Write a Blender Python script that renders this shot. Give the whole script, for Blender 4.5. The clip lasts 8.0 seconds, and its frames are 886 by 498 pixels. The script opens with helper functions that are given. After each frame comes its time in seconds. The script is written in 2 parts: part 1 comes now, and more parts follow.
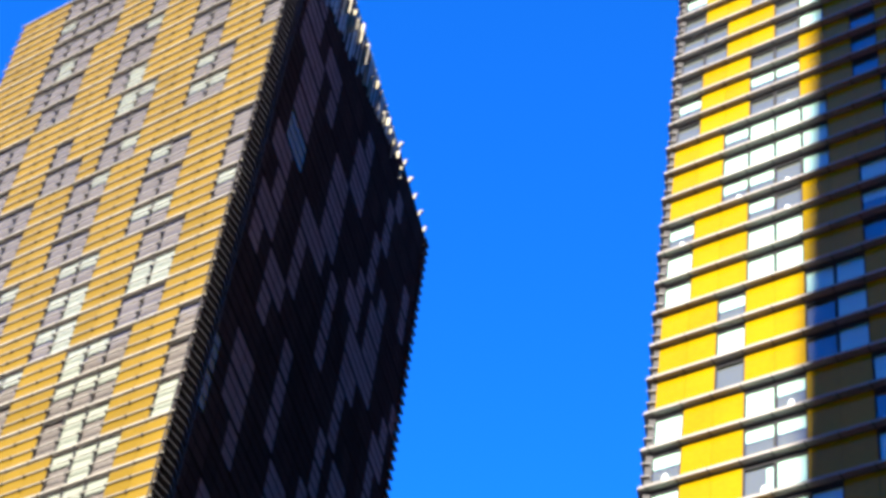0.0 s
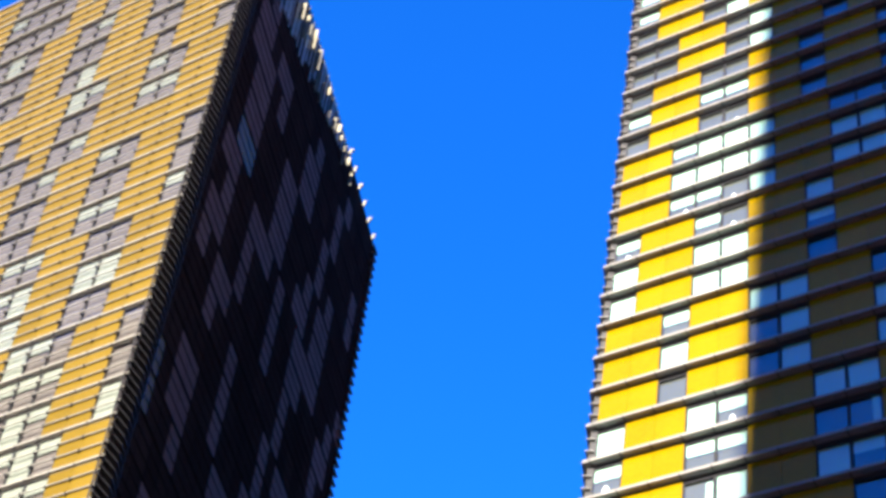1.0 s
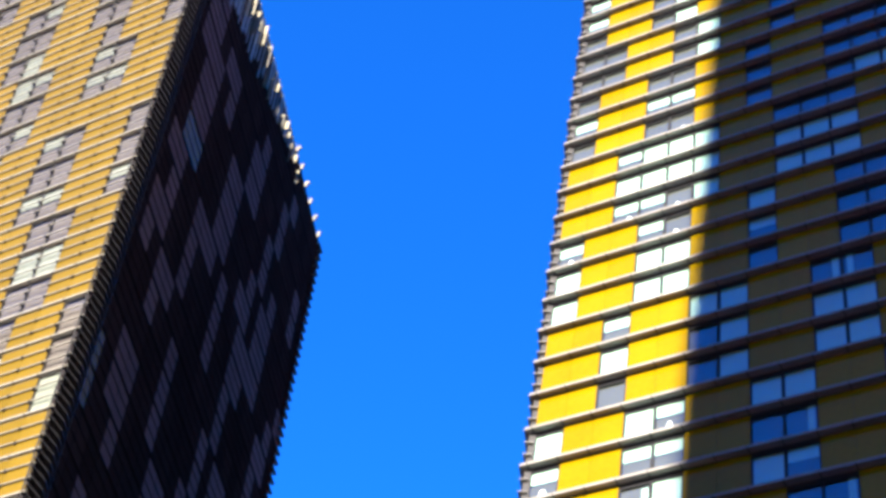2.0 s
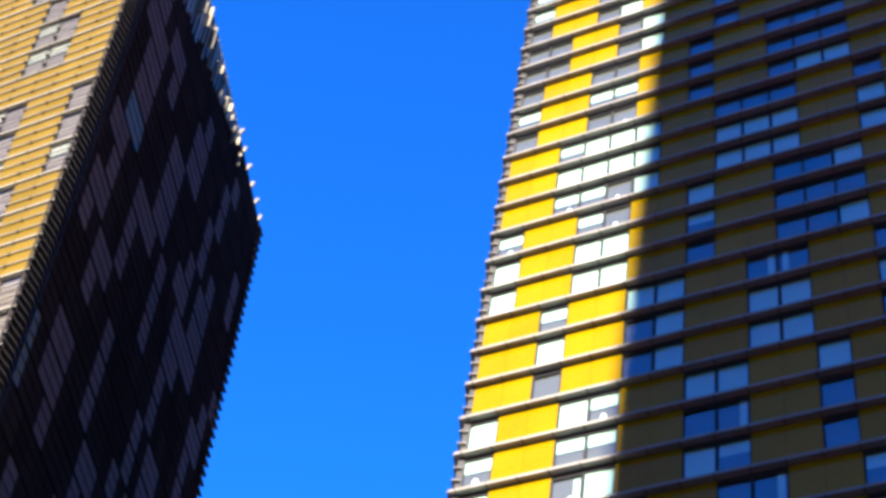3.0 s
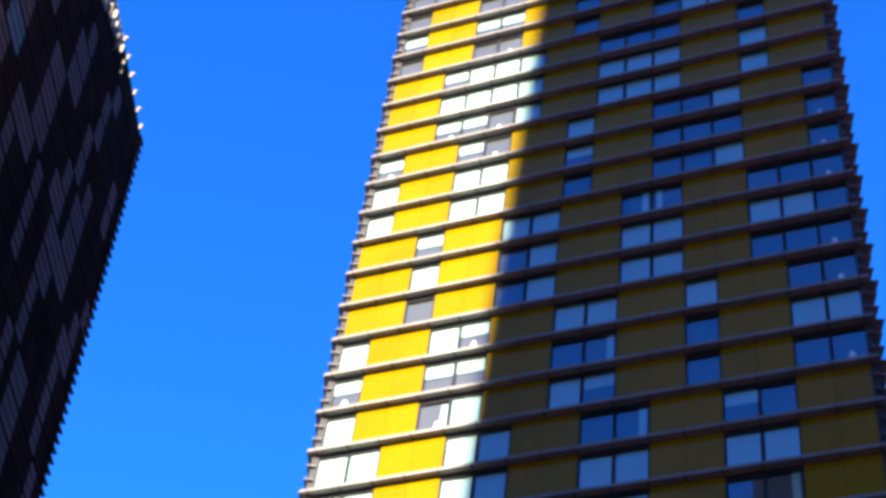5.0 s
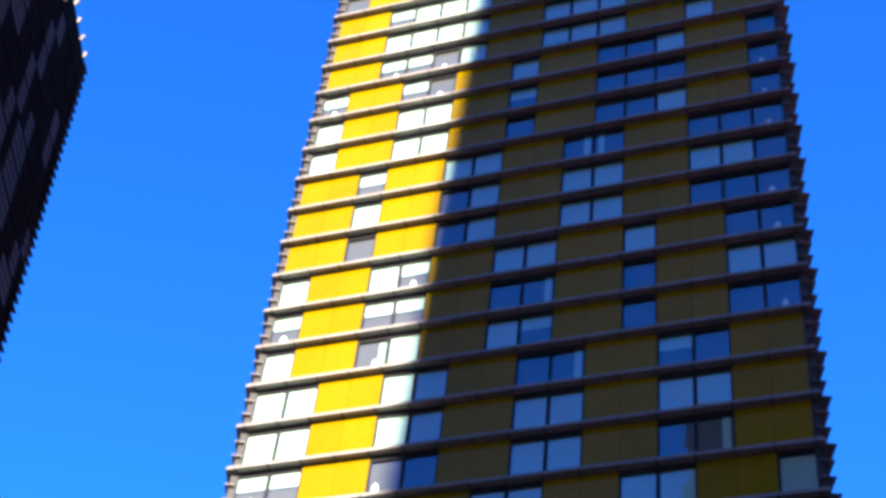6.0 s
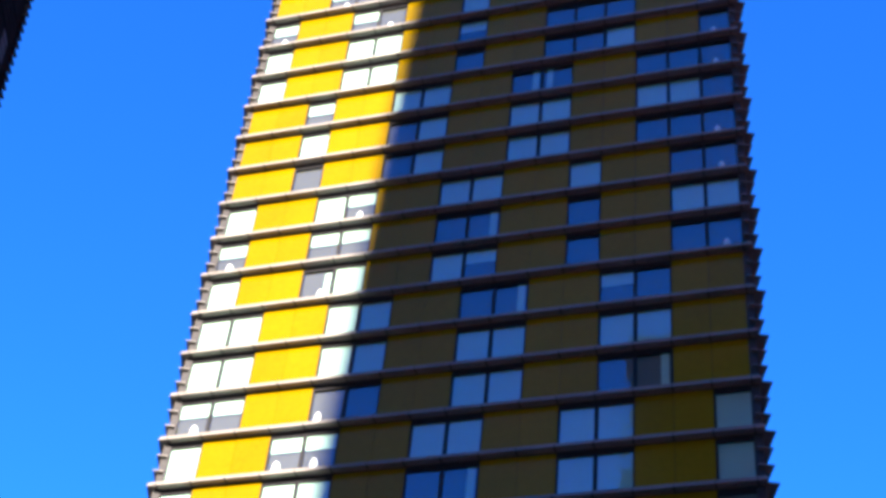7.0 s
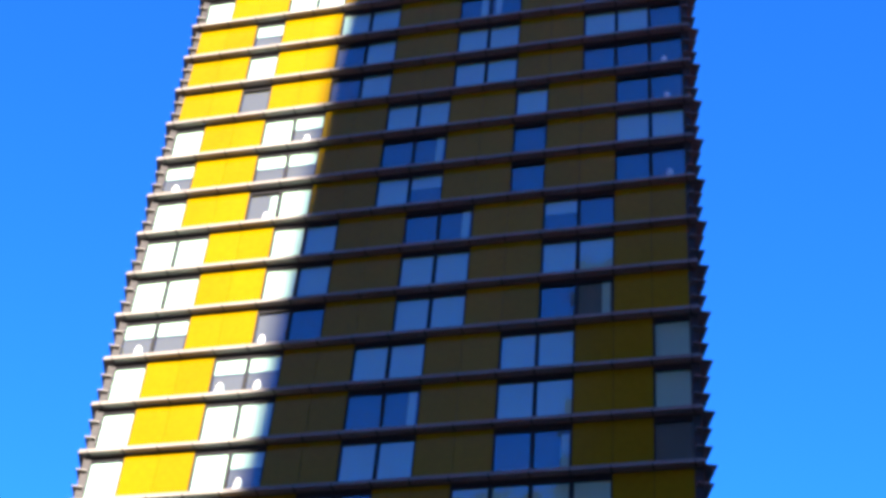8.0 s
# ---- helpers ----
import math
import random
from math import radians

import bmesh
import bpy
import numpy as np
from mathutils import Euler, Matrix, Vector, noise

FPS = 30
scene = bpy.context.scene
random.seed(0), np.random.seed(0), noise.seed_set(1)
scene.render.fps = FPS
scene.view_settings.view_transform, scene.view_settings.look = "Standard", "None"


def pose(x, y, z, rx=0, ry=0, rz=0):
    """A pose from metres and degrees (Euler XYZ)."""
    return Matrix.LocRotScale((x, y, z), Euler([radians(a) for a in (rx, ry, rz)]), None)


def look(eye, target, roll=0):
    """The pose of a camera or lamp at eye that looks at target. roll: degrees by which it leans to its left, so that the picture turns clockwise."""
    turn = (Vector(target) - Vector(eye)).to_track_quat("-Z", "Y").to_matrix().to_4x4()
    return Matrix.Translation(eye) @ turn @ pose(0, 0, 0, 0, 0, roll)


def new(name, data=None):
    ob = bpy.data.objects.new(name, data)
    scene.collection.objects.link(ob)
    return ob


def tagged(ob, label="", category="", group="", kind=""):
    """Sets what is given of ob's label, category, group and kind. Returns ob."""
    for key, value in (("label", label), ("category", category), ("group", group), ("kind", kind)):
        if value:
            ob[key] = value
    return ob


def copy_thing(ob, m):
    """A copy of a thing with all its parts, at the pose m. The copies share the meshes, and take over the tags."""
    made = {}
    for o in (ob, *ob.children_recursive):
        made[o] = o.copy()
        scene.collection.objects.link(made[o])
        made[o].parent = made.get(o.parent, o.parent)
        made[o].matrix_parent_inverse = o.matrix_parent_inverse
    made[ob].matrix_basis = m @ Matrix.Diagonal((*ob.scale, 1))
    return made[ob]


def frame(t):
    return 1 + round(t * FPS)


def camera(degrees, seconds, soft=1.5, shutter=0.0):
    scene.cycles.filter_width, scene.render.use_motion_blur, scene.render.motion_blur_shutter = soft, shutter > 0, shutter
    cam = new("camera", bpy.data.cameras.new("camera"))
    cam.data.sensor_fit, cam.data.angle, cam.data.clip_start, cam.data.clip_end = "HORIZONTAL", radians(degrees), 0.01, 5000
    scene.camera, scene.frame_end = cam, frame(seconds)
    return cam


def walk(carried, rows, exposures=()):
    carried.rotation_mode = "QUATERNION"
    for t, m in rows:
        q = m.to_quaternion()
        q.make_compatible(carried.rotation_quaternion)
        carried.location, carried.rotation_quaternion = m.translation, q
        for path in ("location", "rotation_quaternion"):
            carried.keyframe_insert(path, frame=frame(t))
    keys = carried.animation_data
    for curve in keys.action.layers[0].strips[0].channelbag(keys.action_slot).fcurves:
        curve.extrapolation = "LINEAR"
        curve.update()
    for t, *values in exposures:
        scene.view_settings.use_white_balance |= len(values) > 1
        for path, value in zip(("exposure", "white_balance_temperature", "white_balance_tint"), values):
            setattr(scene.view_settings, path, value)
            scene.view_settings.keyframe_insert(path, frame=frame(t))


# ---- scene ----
EXPO = 2.15
SKYMIX, SKY_TINT, SKY_POWER, SUN_POWER = (1.0, 0.0, 4.0), (0.11, 1.0, 2.35), 0.05, 5.0
GLASS_BASE = 0.08
cam = camera(29.71, 8.0, soft=3.6)
PATH = [
    (0.0, 40.655, -71.951, 1.648, 40.329, 46.042, 10.669),
    (0.5, 40.803, -71.968, 1.642, 39.225, 46.334, 10.485),
    (1.0, 40.956, -71.986, 1.634, 37.989, 46.594, 10.309),
    (1.5, 41.111, -72.008, 1.625, 36.736, 46.790, 10.118),
    (3.0, 41.596, -72.204, 1.607, 32.442, 46.717, 9.188),
    (3.5, 41.747, -72.358, 1.606, 30.904, 46.392, 8.737),
    (4.0, 41.899, -72.536, 1.607, 29.276, 45.888, 8.306),
    (4.5, 42.062, -72.736, 1.606, 27.706, 45.230, 7.837),
    (6.0, 42.742, -73.597, 1.565, 23.183, 42.318, 6.638),
    (6.5, 43.012, -73.934, 1.551, 21.866, 41.164, 6.395),
    (7.0, 43.283, -74.280, 1.543, 20.586, 39.920, 6.069),
    (7.5, 43.550, -74.632, 1.545, 19.272, 38.594, 5.805),
    (8.0, 43.814, -74.987, 1.554, 18.065, 37.260, 5.449),
]
# seconds, eye, heading, upward tilt, roll about the line of sight
walk(cam, [(t, pose(x, y, z, 90 + tilt, 0, yaw) @ pose(0, 0, 0, 0, 0, roll)) for t, x, y, z, yaw, tilt, roll in PATH],
     exposures=[(0.0, EXPO, 6400, 10), (4.0, EXPO, 6600, 14), (8.0, EXPO, 6850, 17)])

# ---- sky and sun ----
SUN_EL, SUN_SIDE = radians(25.0), 0.357      # height of the sun; sideways share against the direction behind the viewer
to_sun = Vector((SUN_SIDE * math.cos(SUN_EL), -math.cos(SUN_EL), math.sin(SUN_EL))).normalized()
world = bpy.data.worlds.new("sky")
scene.world = world
world.use_nodes = True
wn = world.node_tree.nodes
sky = wn.new("ShaderNodeTexSky")
sky.sky_type = "NISHITA"
sky.sun_disc = False
sky.sun_elevation = SUN_EL
sky.sun_rotation = math.atan2(to_sun.x, to_sun.y)
sky.altitude = 600
sky.air_density, sky.dust_density, sky.ozone_density = SKYMIX
grade = wn.new("ShaderNodeMix")
grade.data_type, grade.blend_type = "RGBA", "MULTIPLY"
grade.inputs["Factor"].default_value = 1.0
grade.inputs["B"].default_value = (*SKY_TINT, 1)
world.node_tree.links.new(sky.outputs[0], grade.inputs["A"])
world.node_tree.links.new(grade.outputs["Result"], wn["Background"].inputs["Color"])
wn["Background"].inputs["Strength"].default_value = SKY_POWER
sun = new("sun", bpy.data.lights.new("sun", "SUN"))
sun.data.energy = SUN_POWER
sun.data.angle = radians(0.45)
sun.data.color = (1.0, 0.96, 0.85)
sun.matrix_world = look(to_sun * 300, (0, 0, 0))


# ---- materials ----
def material(name, colour, rough=0.6, metal=0.0, vary=0.12, grain=1.5, bump=0.0, spec=0.5, coat=0.0, per_piece=0.0):
    m = bpy.data.materials.new(name)
    m.use_nodes = True
    n, l = m.node_tree.nodes, m.node_tree.links
    b = n["Principled BSDF"]
    b.inputs["Roughness"].default_value = rough
    b.inputs["Metallic"].default_value = metal
    b.inputs["Specular IOR Level"].default_value = spec
    b.inputs["Coat Weight"].default_value = coat
    b.inputs["Coat Roughness"].default_value = 0.04
    geo = n.new("ShaderNodeNewGeometry")
    fine, wide = n.new("ShaderNodeTexNoise"), n.new("ShaderNodeTexNoise")
    fine.inputs["Scale"].default_value, wide.inputs["Scale"].default_value = grain * 4, grain * 0.25
    fine.inputs["Detail"].default_value = 5
    l.new(geo.outputs["Position"], fine.inputs["Vector"])
    l.new(geo.outputs["Position"], wide.inputs["Vector"])
    add = n.new("ShaderNodeMath")
    add.operation = "ADD"
    l.new(fine.outputs[0], add.inputs[0])
    l.new(wide.outputs[0], add.inputs[1])
    total = add
    if per_piece:
        info, mul = n.new("ShaderNodeObjectInfo"), n.new("ShaderNodeMath")
        mul.operation = "MULTIPLY_ADD"
        mul.inputs[1].default_value = per_piece
        l.new(info.outputs["Random"], mul.inputs[0])
        l.new(add.outputs[0], mul.inputs[2])
        total = mul
    rng = n.new("ShaderNodeMapRange")
    rng.inputs["From Min"].default_value, rng.inputs["From Max"].default_value = 0.6, 1.4 + per_piece
    rng.inputs["To Min"].default_value, rng.inputs["To Max"].default_value = 1 - vary, 1 + vary
    l.new(total.outputs[0], rng.inputs["Value"])
    tint = n.new("ShaderNodeMix")
    tint.data_type, tint.blend_type = "RGBA", "MULTIPLY"
    tint.inputs["Factor"].default_value = 1.0
    tint.inputs["A"].default_value = (*colour, 1)
    l.new(rng.outputs[0], tint.inputs["B"])
    l.new(tint.outputs["Result"], b.inputs["Base Color"])
    if bump:
        bp = n.new("ShaderNodeBump")
        bp.inputs["Strength"].default_value, bp.inputs["Distance"].default_value = bump, 0.02
        l.new(fine.outputs[0], bp.inputs["Height"])
        l.new(bp.outputs[0], b.inputs["Normal"])
    return m


def glass_material(name, tint, gloss_tint):
    """Clear window glass: mirror-like by Fresnel, otherwise seen through."""
    m = bpy.data.materials.new(name)
    m.use_nodes = True
    n, l = m.node_tree.nodes, m.node_tree.links
    n.remove(n["Principled BSDF"])
    clear, gloss, mix, fres = n.new("ShaderNodeBsdfTransparent"), n.new("ShaderNodeBsdfGlossy"), n.new("ShaderNodeMixShader"), n.new("ShaderNodeLayerWeight")
    clear.inputs["Color"].default_value = (*tint, 1)
    gloss.inputs["Color"].default_value = (*gloss_tint, 1)
    gloss.inputs["Roughness"].default_value = 0.02
    fres.inputs["Blend"].default_value = 0.5
    power, lift = n.new("ShaderNodeMath"), n.new("ShaderNodeMapRange")
    power.operation = "POWER"
    power.inputs[1].default_value = 4.0
    l.new(fres.outputs["Facing"], power.inputs[0])
    l.new(power.outputs[0], lift.inputs["Value"])
    lift.inputs["To Min"].default_value = GLASS_BASE
    wave, bp, geo = n.new("ShaderNodeTexNoise"), n.new("ShaderNodeBump"), n.new("ShaderNodeNewGeometry")
    wave.inputs["Scale"].default_value = 0.5
    l.new(geo.outputs["Position"], wave.inputs["Vector"])
    l.new(wave.outputs[0], bp.inputs["Height"])
    bp.inputs["Strength"].default_value, bp.inputs["Distance"].default_value = 0.25, 0.05
    l.new(bp.outputs[0], gloss.inputs["Normal"])
    l.new(lift.outputs[0], mix.inputs["Fac"])
    l.new(clear.outputs[0], mix.inputs[1])
    l.new(gloss.outputs[0], mix.inputs[2])
    l.new(mix.outputs[0], n["Material Output"].inputs["Surface"])
    return m


YELLOW = material("yellow_fritted_glass", (0.232, 0.140, 0.001), rough=0.16, vary=0.16, grain=0.8, spec=0.1, per_piece=0.4)
# Yellow again for the second tower, louvre shade and haze put into the colour
DIMYELLOW = material("dimmed_yellow_glass", (0.150, 0.092, 0.011), rough=0.25, vary=0.2, grain=0.8, spec=0.12, per_piece=0.6)
METAL = material("fin_metal", (0.235, 0.21, 0.187), rough=0.5, vary=0.2, grain=2.0, spec=0.12)
PALEMETAL = material("pale_fin_metal", (0.25, 0.225, 0.185), rough=0.5, vary=0.14, grain=2.0, spec=0.1)
# Fin metal again, paler below: light bounced off the panels is in the colour
UNDERSIDE = material("bounce_lit_fin_metal", (0.30, 0.265, 0.24), rough=0.5, vary=0.16, grain=2.0, spec=0.1)
# Slab edges of the unlit flank, near-black with the shade in the colour
SHADYEDGE = material("shaded_edge_metal", (0.018, 0.013, 0.013), rough=0.8, vary=0.2, grain=1.0, spec=0.0)
FRAME = material("mullion_metal", (0.03, 0.028, 0.03), rough=0.5, vary=0.1, spec=0.06)
GREYFRAME = material("bracket_metal", (0.055, 0.05, 0.05), rough=0.5, vary=0.15, spec=0.1)
# Blind fabric again, darker and greener: louvre shade and glass tint in the colour
DIMBLIND = material("dimmed_blind_fabric", (0.35, 0.385, 0.33), rough=0.9, vary=0.1, grain=3, spec=0.1, per_piece=0.5)
BLIND = material("roller_blind_fabric", (0.53, 0.61, 0.50), rough=0.9, vary=0.06, grain=3, spec=0.1, per_piece=0.5)
SHADE = material("grey_sheer_curtain", (0.12, 0.098, 0.09), rough=0.9, vary=0.12, grain=1.5, spec=0.05, per_piece=0.6)
GREYSHEER = material("pale_sheer_curtain", (0.205, 0.185, 0.175), rough=0.9, vary=0.15, grain=1.5, spec=0.05, per_piece=0.6)
CHAIR = material("white_upholstery", (0.75, 0.74, 0.72), rough=0.8, vary=0.06, grain=4, spec=0.1)
# Panels of the second tower's flank: its shade is put into both colours
SHADYGREY = material("shaded_grey_tone", (0.16, 0.09, 0.075), rough=0.7, vary=0.2, grain=0.8, spec=0.05, per_piece=0.5)
SHADYDARK = material("shaded_dark_tone", (0.036, 0.021, 0.018), rough=0.9, vary=0.3, grain=0.8, spec=0.0, per_piece=0.8)
ROOM = material("room_plaster", (0.30, 0.26, 0.27), rough=0.9, vary=0.25, grain=0.4, spec=0.1)
SLAB = material("slab_edge_concrete", (0.05, 0.046, 0.045), rough=0.85, vary=0.2)
GLASS = glass_material("window_glass", (0.85, 0.96, 0.92), (0.50, 0.72, 0.90))
GREYGLASS = glass_material("grey_window_glass", (0.82, 0.80, 0.78), (0.45, 0.45, 0.45))
ASPHALT = material("asphalt", (0.05, 0.046, 0.043), rough=0.9, vary=0.25, grain=1.5, bump=0.2, spec=0.2)
# Unseen ground, reddened so that its bounce warms the shaded panels
BOUNCESOIL = material("warm_bounce_soil", (0.55, 0.14, 0.06), rough=0.9, vary=0.25, grain=0.5, bump=0.3)
STONE = material("stone_cladding", (0.34, 0.20, 0.13), rough=0.8, vary=0.2, grain=0.3)
ROOFING = material("roof_gravel", (0.28, 0.27, 0.25), rough=0.95, vary=0.2, grain=1.0)


# ---- mesh helpers ----
def hexa(verts, faces, corner, a, b, c):
    """Adds a box that spans a, b and c from corner."""
    i = len(verts)
    p, a, b, c = Vector(corner), Vector(a), Vector(b), Vector(c)
    verts += [p, p + a, p + a + b, p + b, p + c, p + a + c, p + a + b + c, p + b + c]
    quads = [(0, 3, 2, 1), (4, 5, 6, 7), (0, 1, 5, 4), (1, 2, 6, 5), (2, 3, 7, 6), (3, 0, 4, 7)]
    if a.cross(b).dot(c) < 0:
        quads = [q[::-1] for q in quads]
    faces += [tuple(i + k for k in q) for q in quads]


def mesh_of(name, verts, faces, mat):
    me = bpy.data.meshes.new(name)
    me.from_pydata([tuple(v) for v in verts], [], faces)
    me.materials.append(mat)
    me.update()
    return me


def boxes(name, mat, spans):
    verts, faces = [], []
    for s in spans:
        hexa(verts, faces, *s)
    return mesh_of(name, verts, faces, mat)


def part(name, me, parent, at=(0, 0, 0), label=""):
    ob = new(name, me)
    ob.parent = parent
    ob.location = at
    return tagged(ob, label)


# ---- the two towers ----
FLOOR = 3.3                    # storey height
MODULE = 2.109                 # width of a facade panel
SLANT = Vector((-0.3512, 0.9363, 0))   # run of the flank walls; the plan is a parallelogram
ACROSS = Vector((1, 0, 0))
FLANK = 44.6                   # length of the flank walls


class Face:
    """One facade: a foot point on the datum floor line, its run, outward side, and lean per metre of height."""

    def __init__(self, foot, run, out, lean):
        self.foot, self.run, self.out = Vector(foot), Vector(run).normalized(), Vector(out).normalized()
        self.rise = Vector((lean[0], lean[1], 1.0))

    def at(self, a, z, o=0.0):
        return self.foot + self.run * a + self.rise * z + self.out * o

    def span(self, a, z, o, da, dz, do):
        return (self.at(a, z, o), self.run * da, self.out * do, self.rise * dz)

    def free(self, a, z, o, da, dz, do):
        return (self.run * a + self.rise * z + self.out * o, self.run * da, self.out * do, self.rise * dz)


def profile(name, mats, face, start, long, outline):
    """An extruded bar: its outline in (outward, up), run along the facade."""
    n = len(outline)
    verts = [face.run * a + face.out * o + face.rise * z for a in (start, start + long) for o, z in outline]
    faces = [tuple(range(n)), tuple(range(2 * n - 1, n - 1, -1))]
    faces += [(k, k + n, (k + 1) % n + n, (k + 1) % n) for k in range(n)]
    me = mesh_of(name, verts, faces, mats[0])
    bm = bmesh.new()
    bm.from_mesh(me)
    bmesh.ops.recalc_face_normals(bm, faces=bm.faces)
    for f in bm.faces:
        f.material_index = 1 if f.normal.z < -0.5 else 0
    bm.to_mesh(me)
    bm.free()
    me.materials.append(mats[1])
    return me


def window_frame(face, wide, tall, head, jamb):
    """A metal frame round one pane: deep head, two jambs and a sill."""
    x = 0.035
    return boxes("window", FRAME, [
        face.free(x, tall - head, -0.16, wide, head, 0.10), face.free(x, 0, -0.16, wide, 0.06, 0.13),
        face.free(x, 0.06, -0.16, jamb, tall - head - 0.06, 0.12), face.free(x + wide - jamb, 0.06, -0.16, jamb, tall - head - 0.06, 0.12)])


PANEL_BASE, PANEL_TOP = 0.16, 0.14    # strips above and under the slab line that the panels leave free


def facade(parent, face, pattern, top_row, louvres, deep, lip, metals=None, solid=None, cloth=None, edge=None, glazing=None):
    """Panels, windows with blinds, mullions and sun fins of one facade, row by row from the top."""
    tall = FLOOR - PANEL_BASE - PANEL_TOP
    drape = SHADE if glazing is None else GREYSHEER
    glazing = glazing or GLASS
    wide = MODULE - 0.07
    yellow = boxes("yellow_panel", solid or YELLOW, [face.free(0.012, 0, -0.045, MODULE - 0.024, tall, 0.045)])
    head, jamb = (0.30, 0.07) if louvres == 1 else (0.06, 0.04)
    clear, glazed = wide - 2 * jamb, tall - head - 0.06
    frame_me = window_frame(face, wide, tall, head, jamb)
    pane = boxes("pane", glazing, [face.free(0.035 + jamb, 0.06, -0.09, clear, glazed, 0.012)])
    blind = boxes("blind", cloth or BLIND, [face.free(0.05 + jamb, 0.08, -0.17, clear - 0.03, glazed - 0.03, 0.01)])
    half = boxes("blind", cloth or BLIND, [face.free(0.05 + jamb, 0.06 + glazed * 0.62, -0.17, clear - 0.03, glazed * 0.38, 0.01)])
    strips = [boxes("blind", cloth or BLIND, [face.free(0.035 + wide * a, 0.08, -0.17, wide * w, (glazed - 0.03) * h, 0.02)])
              for a, w, h in ((0.68, 0.22, 1.0), (0.12, 0.2, 1.0), (0.72, 0.2, 0.9))]
    sheer = boxes("curtain", drape, [face.free(0.05, 0.02, -0.26, wide - 0.03, tall - 0.04, 0.02)])
    deeper = boxes("curtain", drape, [face.free(-0.1, -0.1, -0.27, wide + 0.2, tall + 0.2, 0.02)])
    grey = boxes("grey_panel", SHADYGREY, [face.free(0.035, 0, -0.07, wide, tall, 0.07)])
    dark = boxes("dark_panel", SHADYDARK, [face.free(0.035, 0, -0.07, wide, tall, 0.07)])
    cols = len(pattern[0])
    bar = boxes("mullion", FRAME, [face.free(-0.035, -len(pattern) * FLOOR, -0.16, 0.07, len(pattern) * FLOOR, 0.11)])
    for c in range(cols + 1):
        part("mullion", bar, parent, face.at(c * MODULE, top_row * FLOOR), "dark metal mullion")
    for i, line in enumerate(pattern):
        z = (top_row - i - 1) * FLOOR + PANEL_BASE
        for c, kind in enumerate(line):
            at = face.at(c * MODULE, z)
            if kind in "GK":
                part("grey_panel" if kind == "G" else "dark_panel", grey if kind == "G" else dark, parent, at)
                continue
            if kind == "Y":
                part("yellow_panel", yellow, parent, at)
                continue
            ob = part("window", frame_me, parent, at, "dark metal window frame with clear glass")
            part("pane", pane, ob).visible_shadow = False
            if kind == "L":
                part("blind", blind, ob, (0, 0, 0), "drawn white roller blind")
            elif kind == "P":
                part("blind", half, ob, (0, 0, 0), "white roller blind drawn half down")
                part("curtain", deeper, ob, (0, 0, 0))
            elif kind == "B":
                part("curtain", sheer, ob, (0, 0, 0))
            elif kind == "S":
                part("curtain", sheer, ob, (0, 0, 0))
                part("blind", strips[(i + c + 1) % 3], ob, (0, 0, 0), "white curtain drawn aside")
    long = cols * MODULE
    fins(parent, face, top_row, len(pattern), long, louvres, deep, lip, metals or (METAL, UNDERSIDE), edge is not SHADYEDGE, edge or SLAB)


def fins(parent, face, top_row, rows, long, louvres, deep, lip, metals, armed=True, edge=None):
    """Sun fins along each floor line, with brackets, and thinner louvres between them."""
    over = 0.5 if louvres == 1 else 0.26
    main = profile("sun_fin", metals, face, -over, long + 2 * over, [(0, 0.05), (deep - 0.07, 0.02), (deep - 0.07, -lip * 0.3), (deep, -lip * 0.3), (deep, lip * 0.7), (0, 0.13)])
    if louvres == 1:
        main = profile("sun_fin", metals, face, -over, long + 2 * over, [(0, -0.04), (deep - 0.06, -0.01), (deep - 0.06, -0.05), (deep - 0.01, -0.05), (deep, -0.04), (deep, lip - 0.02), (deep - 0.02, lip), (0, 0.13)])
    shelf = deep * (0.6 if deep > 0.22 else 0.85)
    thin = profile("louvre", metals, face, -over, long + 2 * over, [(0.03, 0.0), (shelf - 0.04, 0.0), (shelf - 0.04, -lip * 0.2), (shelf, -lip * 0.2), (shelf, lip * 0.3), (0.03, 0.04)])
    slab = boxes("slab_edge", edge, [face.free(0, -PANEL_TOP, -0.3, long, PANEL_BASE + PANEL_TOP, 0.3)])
    arms = []
    for i in range(rows + 1):
        z = (top_row - i) * FLOOR
        part("sun_fin", main, parent, face.at(0, z))
        part("slab_edge", slab, parent, face.at(0, z))
        for c in range(int(long / MODULE) + 1):
            arms.append(face.span(c * MODULE - 0.03, z - 0.09, 0.0, 0.06, 0.16, deep + 0.02))
        if i == rows:
            break
        for k in range(1, louvres):
            part("louvre", thin, parent, face.at(0, z - FLOOR * k / louvres))
            for c in range(int(long / MODULE) + 1):
                arms.append(face.span(c * MODULE - 0.04, z - FLOOR * k / louvres - 0.13, 0.0, 0.12, 0.19, shelf + 0.03))
    if not armed:
        return
    tagged(part("bracket_work", boxes("bracket_work", GREYFRAME if louvres == 1 else FRAME, arms), parent, label="dark metal fin brackets"), kind="stuff")


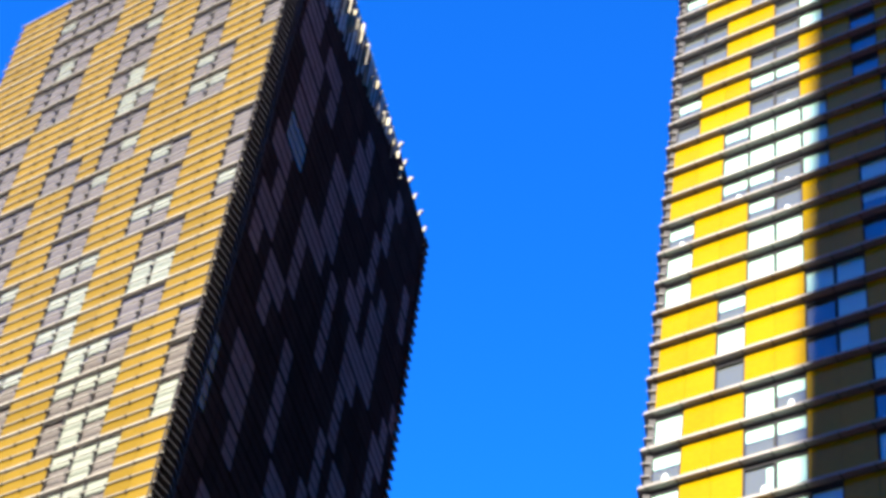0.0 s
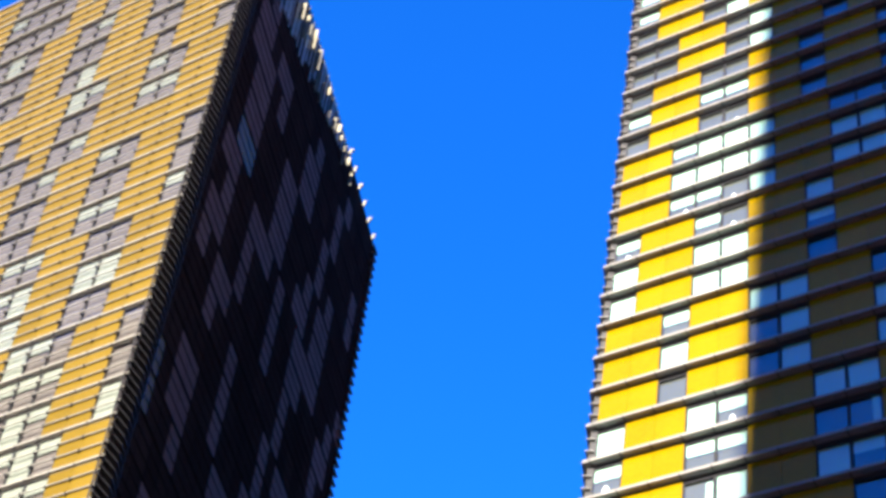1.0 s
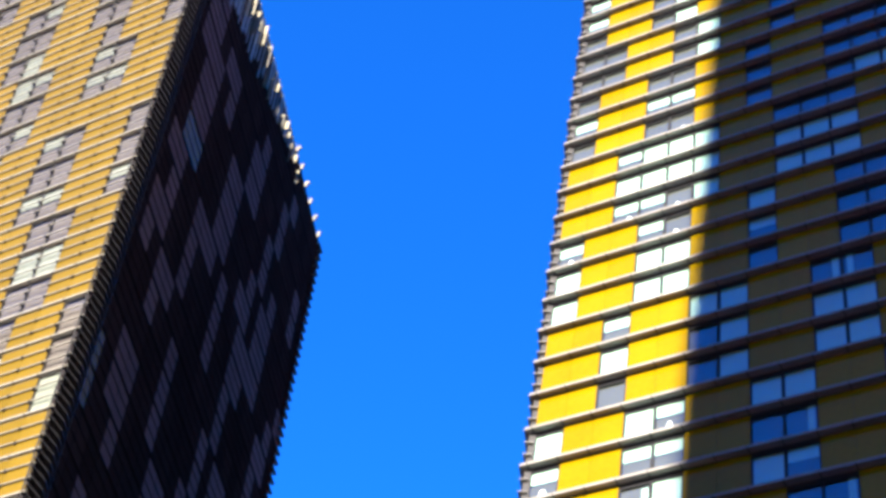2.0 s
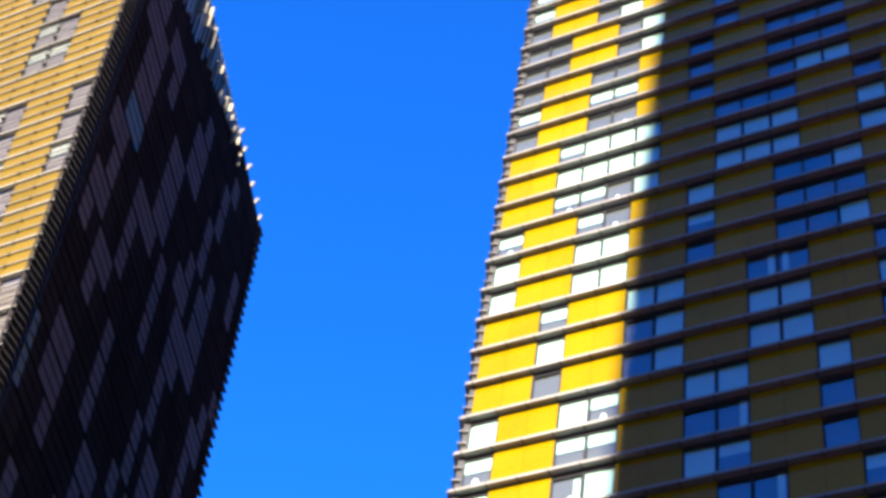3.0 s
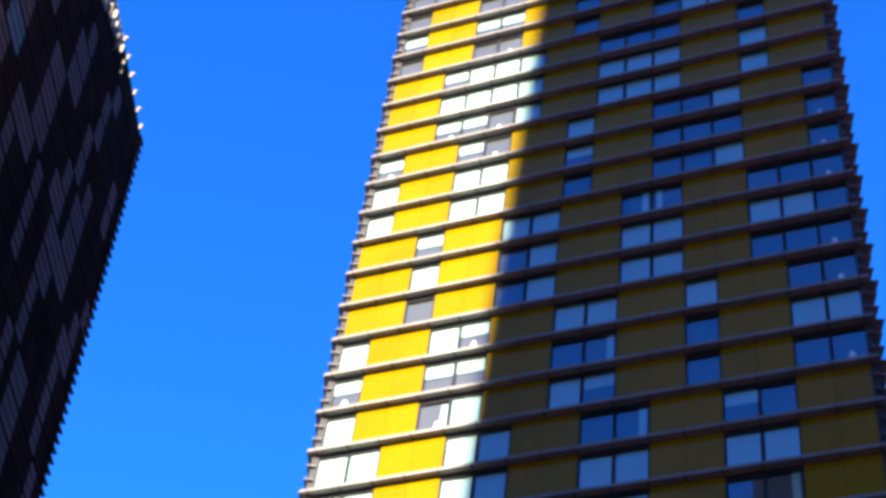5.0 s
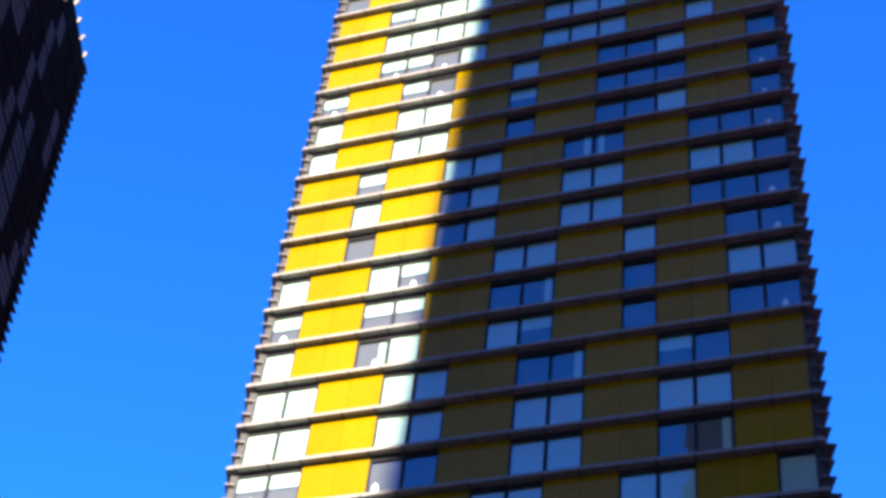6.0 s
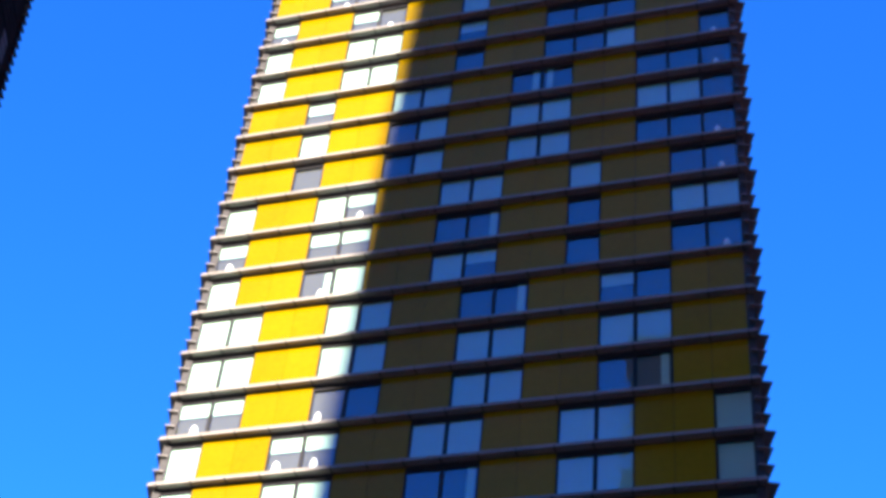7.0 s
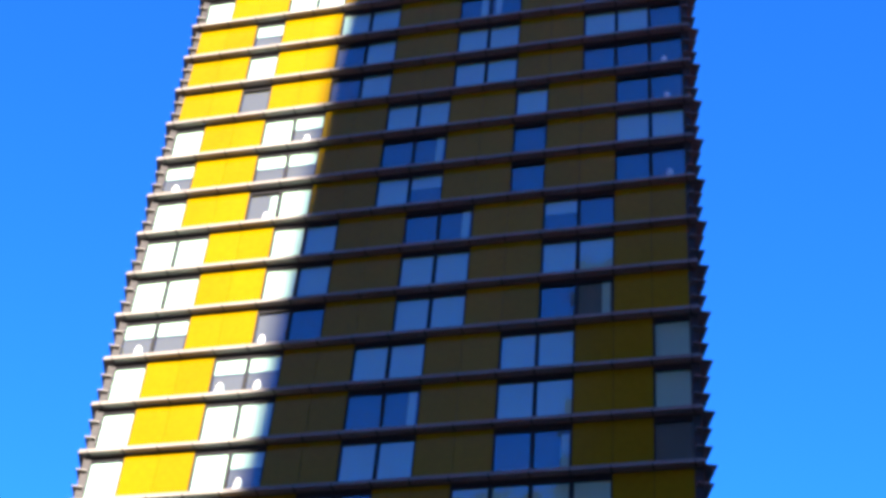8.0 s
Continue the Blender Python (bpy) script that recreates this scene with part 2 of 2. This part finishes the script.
def low_rows(parent, face, rng, from_row, to_z, long, louvres, deep):
    """The storeys towards the street, joined."""
    yellow, white, lips = [], [], []
    row = from_row
    while row * FLOOR > to_z + 6:
        z = (row - 1) * FLOOR + PANEL_BASE
        c = 0.0
        while c < long - MODULE:
            n = 2 if rng.random() < 0.7 else 1
            n = min(n, int((long - c) / MODULE))
            (yellow if rng.random() < 0.5 else white).append(face.span(c + 0.04, z, -0.06, n * MODULE - 0.08, FLOOR - 0.3, 0.06))
            c += n * MODULE
        for k in range(louvres):
            lips.append(face.span(-0.5, (row - 1) * FLOOR + FLOOR * k / louvres, 0.0, long + 1.0, 0.1, deep * (0.62 if k else 1.0)))
        row -= 1
    for name, mat, got in (("lower_yellow_panels", YELLOW, yellow), ("lower_windows", FRAME, white), ("lower_fins", METAL, lips)):
        tagged(part(name, boxes(name, mat, got), parent), kind="stuff")


def tower_body(parent, base, lean, width, z_low, z_high):
    """Room walls and floor slabs inside the facades."""
    rise = Vector((lean[0], lean[1], 1.0))
    o = Vector(base) + ACROSS * 3.2 + Vector((0, 2.8, 0))
    core = [(o + rise * z_low, ACROSS * (width - 6.4), SLANT * (FLANK - 6.5), rise * (z_high - z_low))]
    part("room_walls", boxes("room_walls", ROOM, core), parent, label="dim inner walls of the flats")
    o = Vector(base) + ACROSS * 0.3 + Vector((0, 0.27, 0))
    plate = boxes("floor_slab", ROOM, [(Vector((0, 0, -0.15)), ACROSS * (width - 0.75), SLANT * (FLANK - 0.6), rise * 0.28)])
    for k in range(int(z_low / FLOOR), int(z_high / FLOOR) + 1):
        part("floor_slab", plate, parent, o + rise * (k * FLOOR))


R_TOP = 16
R_LEAN = (-0.02162, 0.07805)
R_BASE = Vector((-0.007, 0.026, 77.165))
R_ROWS = [
    "PYYBLYYYBYYBBYYB", "PYYBLYYYBYYBBYYB", "BYYBLYYYBYYBBYYB", "BBYYBLYYBYYYBBYY", "BBYYBLYYBYYYBBYY",
    "BYYBBYYBYYBBBYYB", "PYYPPYYBYYBBBYYB", "BYYBBYYBYYBLLYYY", "YYPLLLYYBBBYYBYY", "YYLLLLYYLLLYYLYY",
    "YYPPBLYYLLLYYLYY", "PYYPBYYLYYBBLYYB", "LYYLLYYPYYBBBYYB", "LYYLLYYBYYBBLYYB", "YYPYYLLYYSSYYBBB",
    "YYLYYBLYYLLYYLLB", "YYBYYBLYYLLYYBBB", "LYYLPYYLLYYLYYBB", "PYYPPYYBSYYBYYLL", "LYYSLYYLPYYBYYBB",
    "LLYYLLYYBSYYPBYY", "LLYYLLYYLLYYLLYY", "PPYYBBYYLLYYBSYY", "LYYPPYYLLYYLLYYL", "LYYLLYYBSYYLLYYL",
    "LYYLPYYLLYYBSYYB", "LLLLYYBBYYLLLLYY", "LLYYBBYYLLYYLLYY",
]
# the front of the second tower, and the grey patches in its flank, shade put into their colour
L_ROWS = [
    "YYYBBBYYBBYYBBYYB", "YYYPBBBYBBYYBBYYB", "YYYBBBBYYBYYYBYYB", "YYYBLBYYBPYYBBYYY", "YYYBBBYYBBYYBBYYY",
    "BYYYBBYYBLYYYBYYB", "BPBBYYYYYLPYYPBYY", "YBBBYYBYYBBYYPPYY", "YYBBYYBBYBPYYYYYY", "YYBBBBYYBPYYPBYYB",
    "YYYBBBYYBBYYBBYYB", "YYYYBBYYBBYYPPYYP", "BBYYYBPYYPPYYBBYY", "LPYYYBBYYPLYYLLYY", "PBYYYPBYYPLYYBBYY",
    "YYBBYYYPPYYLPBYYB", "YYPLYYYBBYYPPPYYB", "YYBBYYBPYYYBLPYYL", "BBYYBBYYBYYYPLPYY", "BLYYBBYYBLYYLPPYY",
    "PBYYPBYYPBYYLPYYB", "BBYYBBYYBBYYPLYYB",
]
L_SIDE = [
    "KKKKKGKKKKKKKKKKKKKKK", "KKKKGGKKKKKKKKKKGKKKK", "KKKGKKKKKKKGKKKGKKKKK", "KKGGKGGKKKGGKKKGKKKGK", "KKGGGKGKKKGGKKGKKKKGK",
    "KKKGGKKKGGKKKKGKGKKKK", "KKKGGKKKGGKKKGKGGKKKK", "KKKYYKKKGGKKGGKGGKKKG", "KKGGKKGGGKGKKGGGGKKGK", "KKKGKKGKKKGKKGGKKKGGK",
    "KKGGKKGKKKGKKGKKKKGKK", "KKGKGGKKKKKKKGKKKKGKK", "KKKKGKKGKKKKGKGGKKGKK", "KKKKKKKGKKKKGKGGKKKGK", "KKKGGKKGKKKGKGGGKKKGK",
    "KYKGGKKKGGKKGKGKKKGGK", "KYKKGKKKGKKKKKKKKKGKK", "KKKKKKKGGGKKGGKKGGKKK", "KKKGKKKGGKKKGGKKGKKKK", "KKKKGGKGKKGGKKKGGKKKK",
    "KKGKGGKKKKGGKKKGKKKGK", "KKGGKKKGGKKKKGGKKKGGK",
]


def right_tower():
    tower = tagged(new("tower"), "leaning glass high-rise with yellow panels and thin horizontal sun fins", "building", "leaning towers")
    lean, base = R_LEAN, R_BASE
    z_low, z_high = -77.2, R_TOP * FLOOR + 1.0
    width = 16 * MODULE
    front = Face(base, ACROSS, (0, -1, 0), lean)
    facade(tower, front, R_ROWS, R_TOP, 1, 0.52, 0.18)
    rng = random.Random(5)
    low_rows(tower, front, rng, R_TOP - len(R_ROWS), z_low, width, 1, 0.85)
    out = Vector((SLANT.y, -SLANT.x, 0))
    for foot, side, reach in ((base, -out, 0.72), (base + ACROSS * width, out, 1.0)):
        flank = Face(foot, SLANT, side, lean)
        wall = boxes("flank_wall", YELLOW, [flank.span(0.7, z_low, -0.25, FLANK, z_high - z_low, 0.2)])
        part("flank_wall", wall, tower, label="yellow flank wall behind louvres")
        post = boxes("corner_post", GREYFRAME, [flank.span(0.0, z_low, -0.1, 0.3, z_high - z_low, 0.45)])
        part("corner_post", post, tower, label="dark metal corner post")
        blades = [boxes("flank_louvre", METAL, [flank.free(-0.25, 0, 0, FLANK, 0.06, d)]) for d in (reach, reach * 0.8)]
        for k in range(-14 * 3, R_TOP * 3 + 1):
            part("flank_louvre", blades[0 if k % 3 == 0 else 1], tower, flank.at(0, k * FLOOR / 3))
    back = Face(base + SLANT * FLANK, ACROSS, (0, 1, 0), lean)
    part("back_wall", boxes("back_wall", STONE, [back.span(0, z_low, -0.2, width, z_high - z_low, 0.2)]), tower)
    tower_body(tower, base, lean, width, z_low, z_high)
    return tower


def roof_trim(parent, flank, top):
    """Upright blades that screen the two top storeys of the flank, pale panels toned as the sunlit band there, and
    brackets along the roof edge.
    """
    rng = random.Random(3)
    pale = material("screen_metal", (0.24, 0.20, 0.125), rough=0.4, vary=0.45, grain=1.0)
    for k in range(22):
        a = 1.0 + k * 1.5 + rng.uniform(-0.2, 0.2)
        drop = FLOOR * rng.choice((0.45, 0.6, 0.8, 1.1)) * (1.0 - 0.35 * k / 22)
        start = top * FLOOR + rng.choice((0.0, -0.5, -1.4, -2.4, -3.4)) * (1.0 - 0.6 * k / 22)
        me = boxes("screen_blade", pale, [flank.span(a, start - drop, 0.15, 0.05, drop, rng.choice((0.15, 0.25, 0.35, 0.45)))])
        part("screen_blade", me, parent, label="pale metal screen blade")
    # pale panels stand in for the sunlit band, its brightness put into their colour
    for k in range(36):
        drop = (10.6 - 0.24 * k) * rng.uniform(0.78, 1.0)
        me = boxes("screen_panel", pale, [flank.span(0.3 + 0.88 * k, top * FLOOR - drop, 0.12, rng.choice((0.2, 0.35, 0.6)), drop, 0.04)])
        part("screen_panel", me, parent, label="pale panel toned as the sunlit band below the roof")
    for k in range(6):
        a = 31.0 + k * 2.3
        out = 0.12 if k % 2 == 0 else 0.0
        me = boxes("roof_bracket", pale, [flank.span(a, top * FLOOR - 0.3, 0.15, 0.25, 0.6, 0.2), flank.span(a, top * FLOOR + 0.15, 0.15, 0.25, 0.22, out + 0.3)])
        part("roof_bracket", me, parent, label="pale metal bracket on the roof edge")


def corner_louvre(flank):
    """A tapered louvre end that stands out from the flank at the corner."""
    plan = [(-0.1, 0.0), (-0.1, 0.12), (1.3, 0.5), (2.2, 0.42), (3.1, 0.1), (3.1, 0.0)]
    verts = [flank.run * a + flank.out * o + Vector((0, 0, z)) for z in (0.0, 0.09) for a, o in plan]
    n = len(plan)
    faces = [tuple(range(n)), tuple(range(2 * n - 1, n - 1, -1))]
    faces += [(k, k + n, (k + 1) % n + n, (k + 1) % n) for k in range(n)]
    return mesh_of("corner_louvre", verts, faces, GREYFRAME)


def left_tower():
    tower = tagged(new("tower"), "leaning yellow-panelled high-rise with dense louvres and one shaded flank", "building", "leaning towers")
    lean = (0.01945, -0.06853)
    cols = 17
    width = cols * MODULE
    corner = Vector((-25.37, -18.13, 79.51))
    base = corner - ACROSS * width
    top = 15
    z_low, z_high = -79.9, top * FLOOR + 0.4
    rng = random.Random(11)
    front = Face(base, ACROSS, (0, -1, 0), lean)
    # panels and blinds in dimmed colours, the louvre shade already in them
    facade(tower, front, L_ROWS, top, 3, 0.17, 0.14, (PALEMETAL, PALEMETAL), DIMYELLOW, DIMBLIND, PALEMETAL, GREYGLASS)
    low_rows(tower, front, rng, top - 22, z_low, width, 3, 0.58)
    out = Vector((SLANT.y, -SLANT.x, 0))
    flank = Face(corner, SLANT, out, lean)
    # dark panels, fins and slab edges carry the flank's shade in their colour
    facade(tower, flank, L_SIDE, top, 3, 0.10, 0.07, (SHADYDARK, SHADYDARK), DIMYELLOW, DIMBLIND, SHADYEDGE)
    roof_trim(tower, flank, top)
    blade = corner_louvre(flank)
    for k in range(5 * 22 + 1):
        part("corner_louvre", blade, tower, flank.at(0, (top - k / 5) * FLOOR), "dark metal louvre end at the corner")
    tooth = boxes("louvre_end", FRAME, [flank.free(FLANK - 1.2, 0, 0.0, 1.5, 0.10, 0.34)])
    for k in range(3 * 22):
        part("louvre_end", tooth, tower, flank.at(0, (top - k / 3) * FLOOR - 0.4), "dark metal louvre end at the corner")
    low_rows(tower, flank, rng, top - 22, z_low, FLANK, 3, 0.58)
    far = Face(base, SLANT, -out, lean)
    part("flank_wall", boxes("flank_wall", YELLOW, [far.span(0.1, z_low, -0.25, FLANK, z_high - z_low, 0.2)]), tower)
    back = Face(base + SLANT * FLANK, ACROSS, (0, 1, 0), lean)
    part("back_wall", boxes("back_wall", STONE, [back.span(0, z_low, -0.2, width, z_high - z_low, 0.2)]), tower)
    tower_body(tower, base, lean, width, z_low, z_high)
    return tower


# ---- ground and the tower whose shadow falls on the right one ----
ground = tagged(new("ground", boxes("ground", BOUNCESOIL, [((-4000, -4000, -0.5), (8000, 0, 0), (0, 8000, 0), (0, 0, 0.5))])), "unseen red-brown ground, toned to bounce warm light onto the shaded panels", "ground", kind="structure")
# Added out of view: darkens the near ground so fin undersides get less bounce
tagged(new("bounce_cut_slab", boxes("bounce_cut_slab", ASPHALT, [((-110, -120, 0), (250, 0, 0), (0, 220, 0), (0, 0, 0.02))])), "unseen dark ground slab, added to cut bounce light on the fins", "street", kind="structure")

EDGE = Vector((4.95 * MODULE, 0, 0))
away = Vector((to_sun.x, to_sun.y, 0)).normalized()
foot = EDGE + away * 210
kink = 76.83 + 210 * math.tan(SUN_EL) - 4
block = tagged(new("office_tower"), "plain stone office tower with a slanting edge across the street", "building")
part("office_walls", boxes("office_walls", STONE, [(foot - Vector((0.042 * kink, 0, 0)), (240, 0, 0), away * 60, (0.042 * kink, 0, kink))]), block)
part("upper_walls", boxes("upper_walls", STONE, [(foot + Vector((0, 0, kink)), (236, 0, 0), away * 60, (4.0, 0, 100))]), block)

# Unseen blocks, added to cut sky light, one of them to darken reflections
for x, y, w, h in ((-330, -160, 180, 230), (-120, -260, 175, 150), (-120, -310, 150, 290), (150, 80, 60, 240), (150, 20, 60, 240), (150, -60, 60, 240), (150, -130, 60, 240), (4.5, -95, 28, 158), (64, -105, 60, 130)):
    row = tagged(new("office_block"), "unseen stone block, added to cut sky light on the facades", "building")
    part("office_walls", boxes("office_walls", STONE, [((x, y, 0), (w, 0, 0), away * (25 if h == 158 else 40), (0, 0, h))]), row)

right_tower()
left_tower()


def armchair(at, turn):
    """A white upholstered tall-backed chair beside a window."""
    chair = tagged(new("armchair"), "white upholstered tall-backed armchair beside a window", "chair", "white chairs behind the windows")
    bm = bmesh.new()
    bmesh.ops.create_cube(bm, size=1, matrix=pose(0, 0, 0.24) @ Matrix.Diagonal((0.66, 0.26, 0.40, 1)))
    bmesh.ops.bevel(bm, geom=bm.edges[:], offset=0.06, segments=2, affect="EDGES")
    seat = bpy.data.meshes.new("seat")
    bm.to_mesh(seat)
    bm.free()
    bm = bmesh.new()
    bmesh.ops.create_uvsphere(bm, u_segments=20, v_segments=14, radius=0.5, matrix=pose(0, 0.0, 0.58) @ Matrix.Diagonal((0.44, 0.22, 1.05, 1)))
    back = bpy.data.meshes.new("backrest")
    bm.to_mesh(back)
    bm.free()
    for name, me in (("seat", seat), ("backrest", back)):
        me.materials.append(CHAIR)
        for p in me.polygons:
            p.use_smooth = True
        part(name, me, chair)
    chair.matrix_basis = at @ pose(0, 0, 0, 0, 0, turn)
    return chair


# column, storey under the datum, sideways shift, turn
first_chair = None
for c, r, shift, turn in ((0, 2, 1.0, 15), (3, 3, 1.3, -20), (0, 6, 1.2, 10), (4, 6, 0.5, -8), (3, 7, 0.6, 25), (4, 7, 0.75, 0), (4, 9, 0.7, 12), (4, 1, 1.0, -15),
                          (0, -13, 1.0, 10), (0, -12, 0.9, -12), (4, -13, 0.4, 5), (4, -9, 1.1, 14), (4, -6, 0.9, -10), (4, -5, 0.9, 8), (0, -5, 1.1, 20), (2, -6, 1.3, -6),
                          (15, -4, 0.9, 9), (15, -3, 0.9, -9), (15, -2, 1.0, 4), (15, 0, 0.9, 15), (15, 1, 1.0, -4), (15, 2, 0.8, 12), (15, 3, 1.1, 6)):
    if R_ROWS[R_TOP + r][c] == "L":
        continue
    z = -(r + 1) * FLOOR
    spot = pose(*(R_BASE + Vector((c * MODULE + shift + R_LEAN[0] * z, 0.21 + R_LEAN[1] * z, z + 0.14))))
    if first_chair is None:
        first_chair = armchair(spot, turn)
    else:
        copy_thing(first_chair, spot @ pose(0, 0, 0, 0, 0, turn))
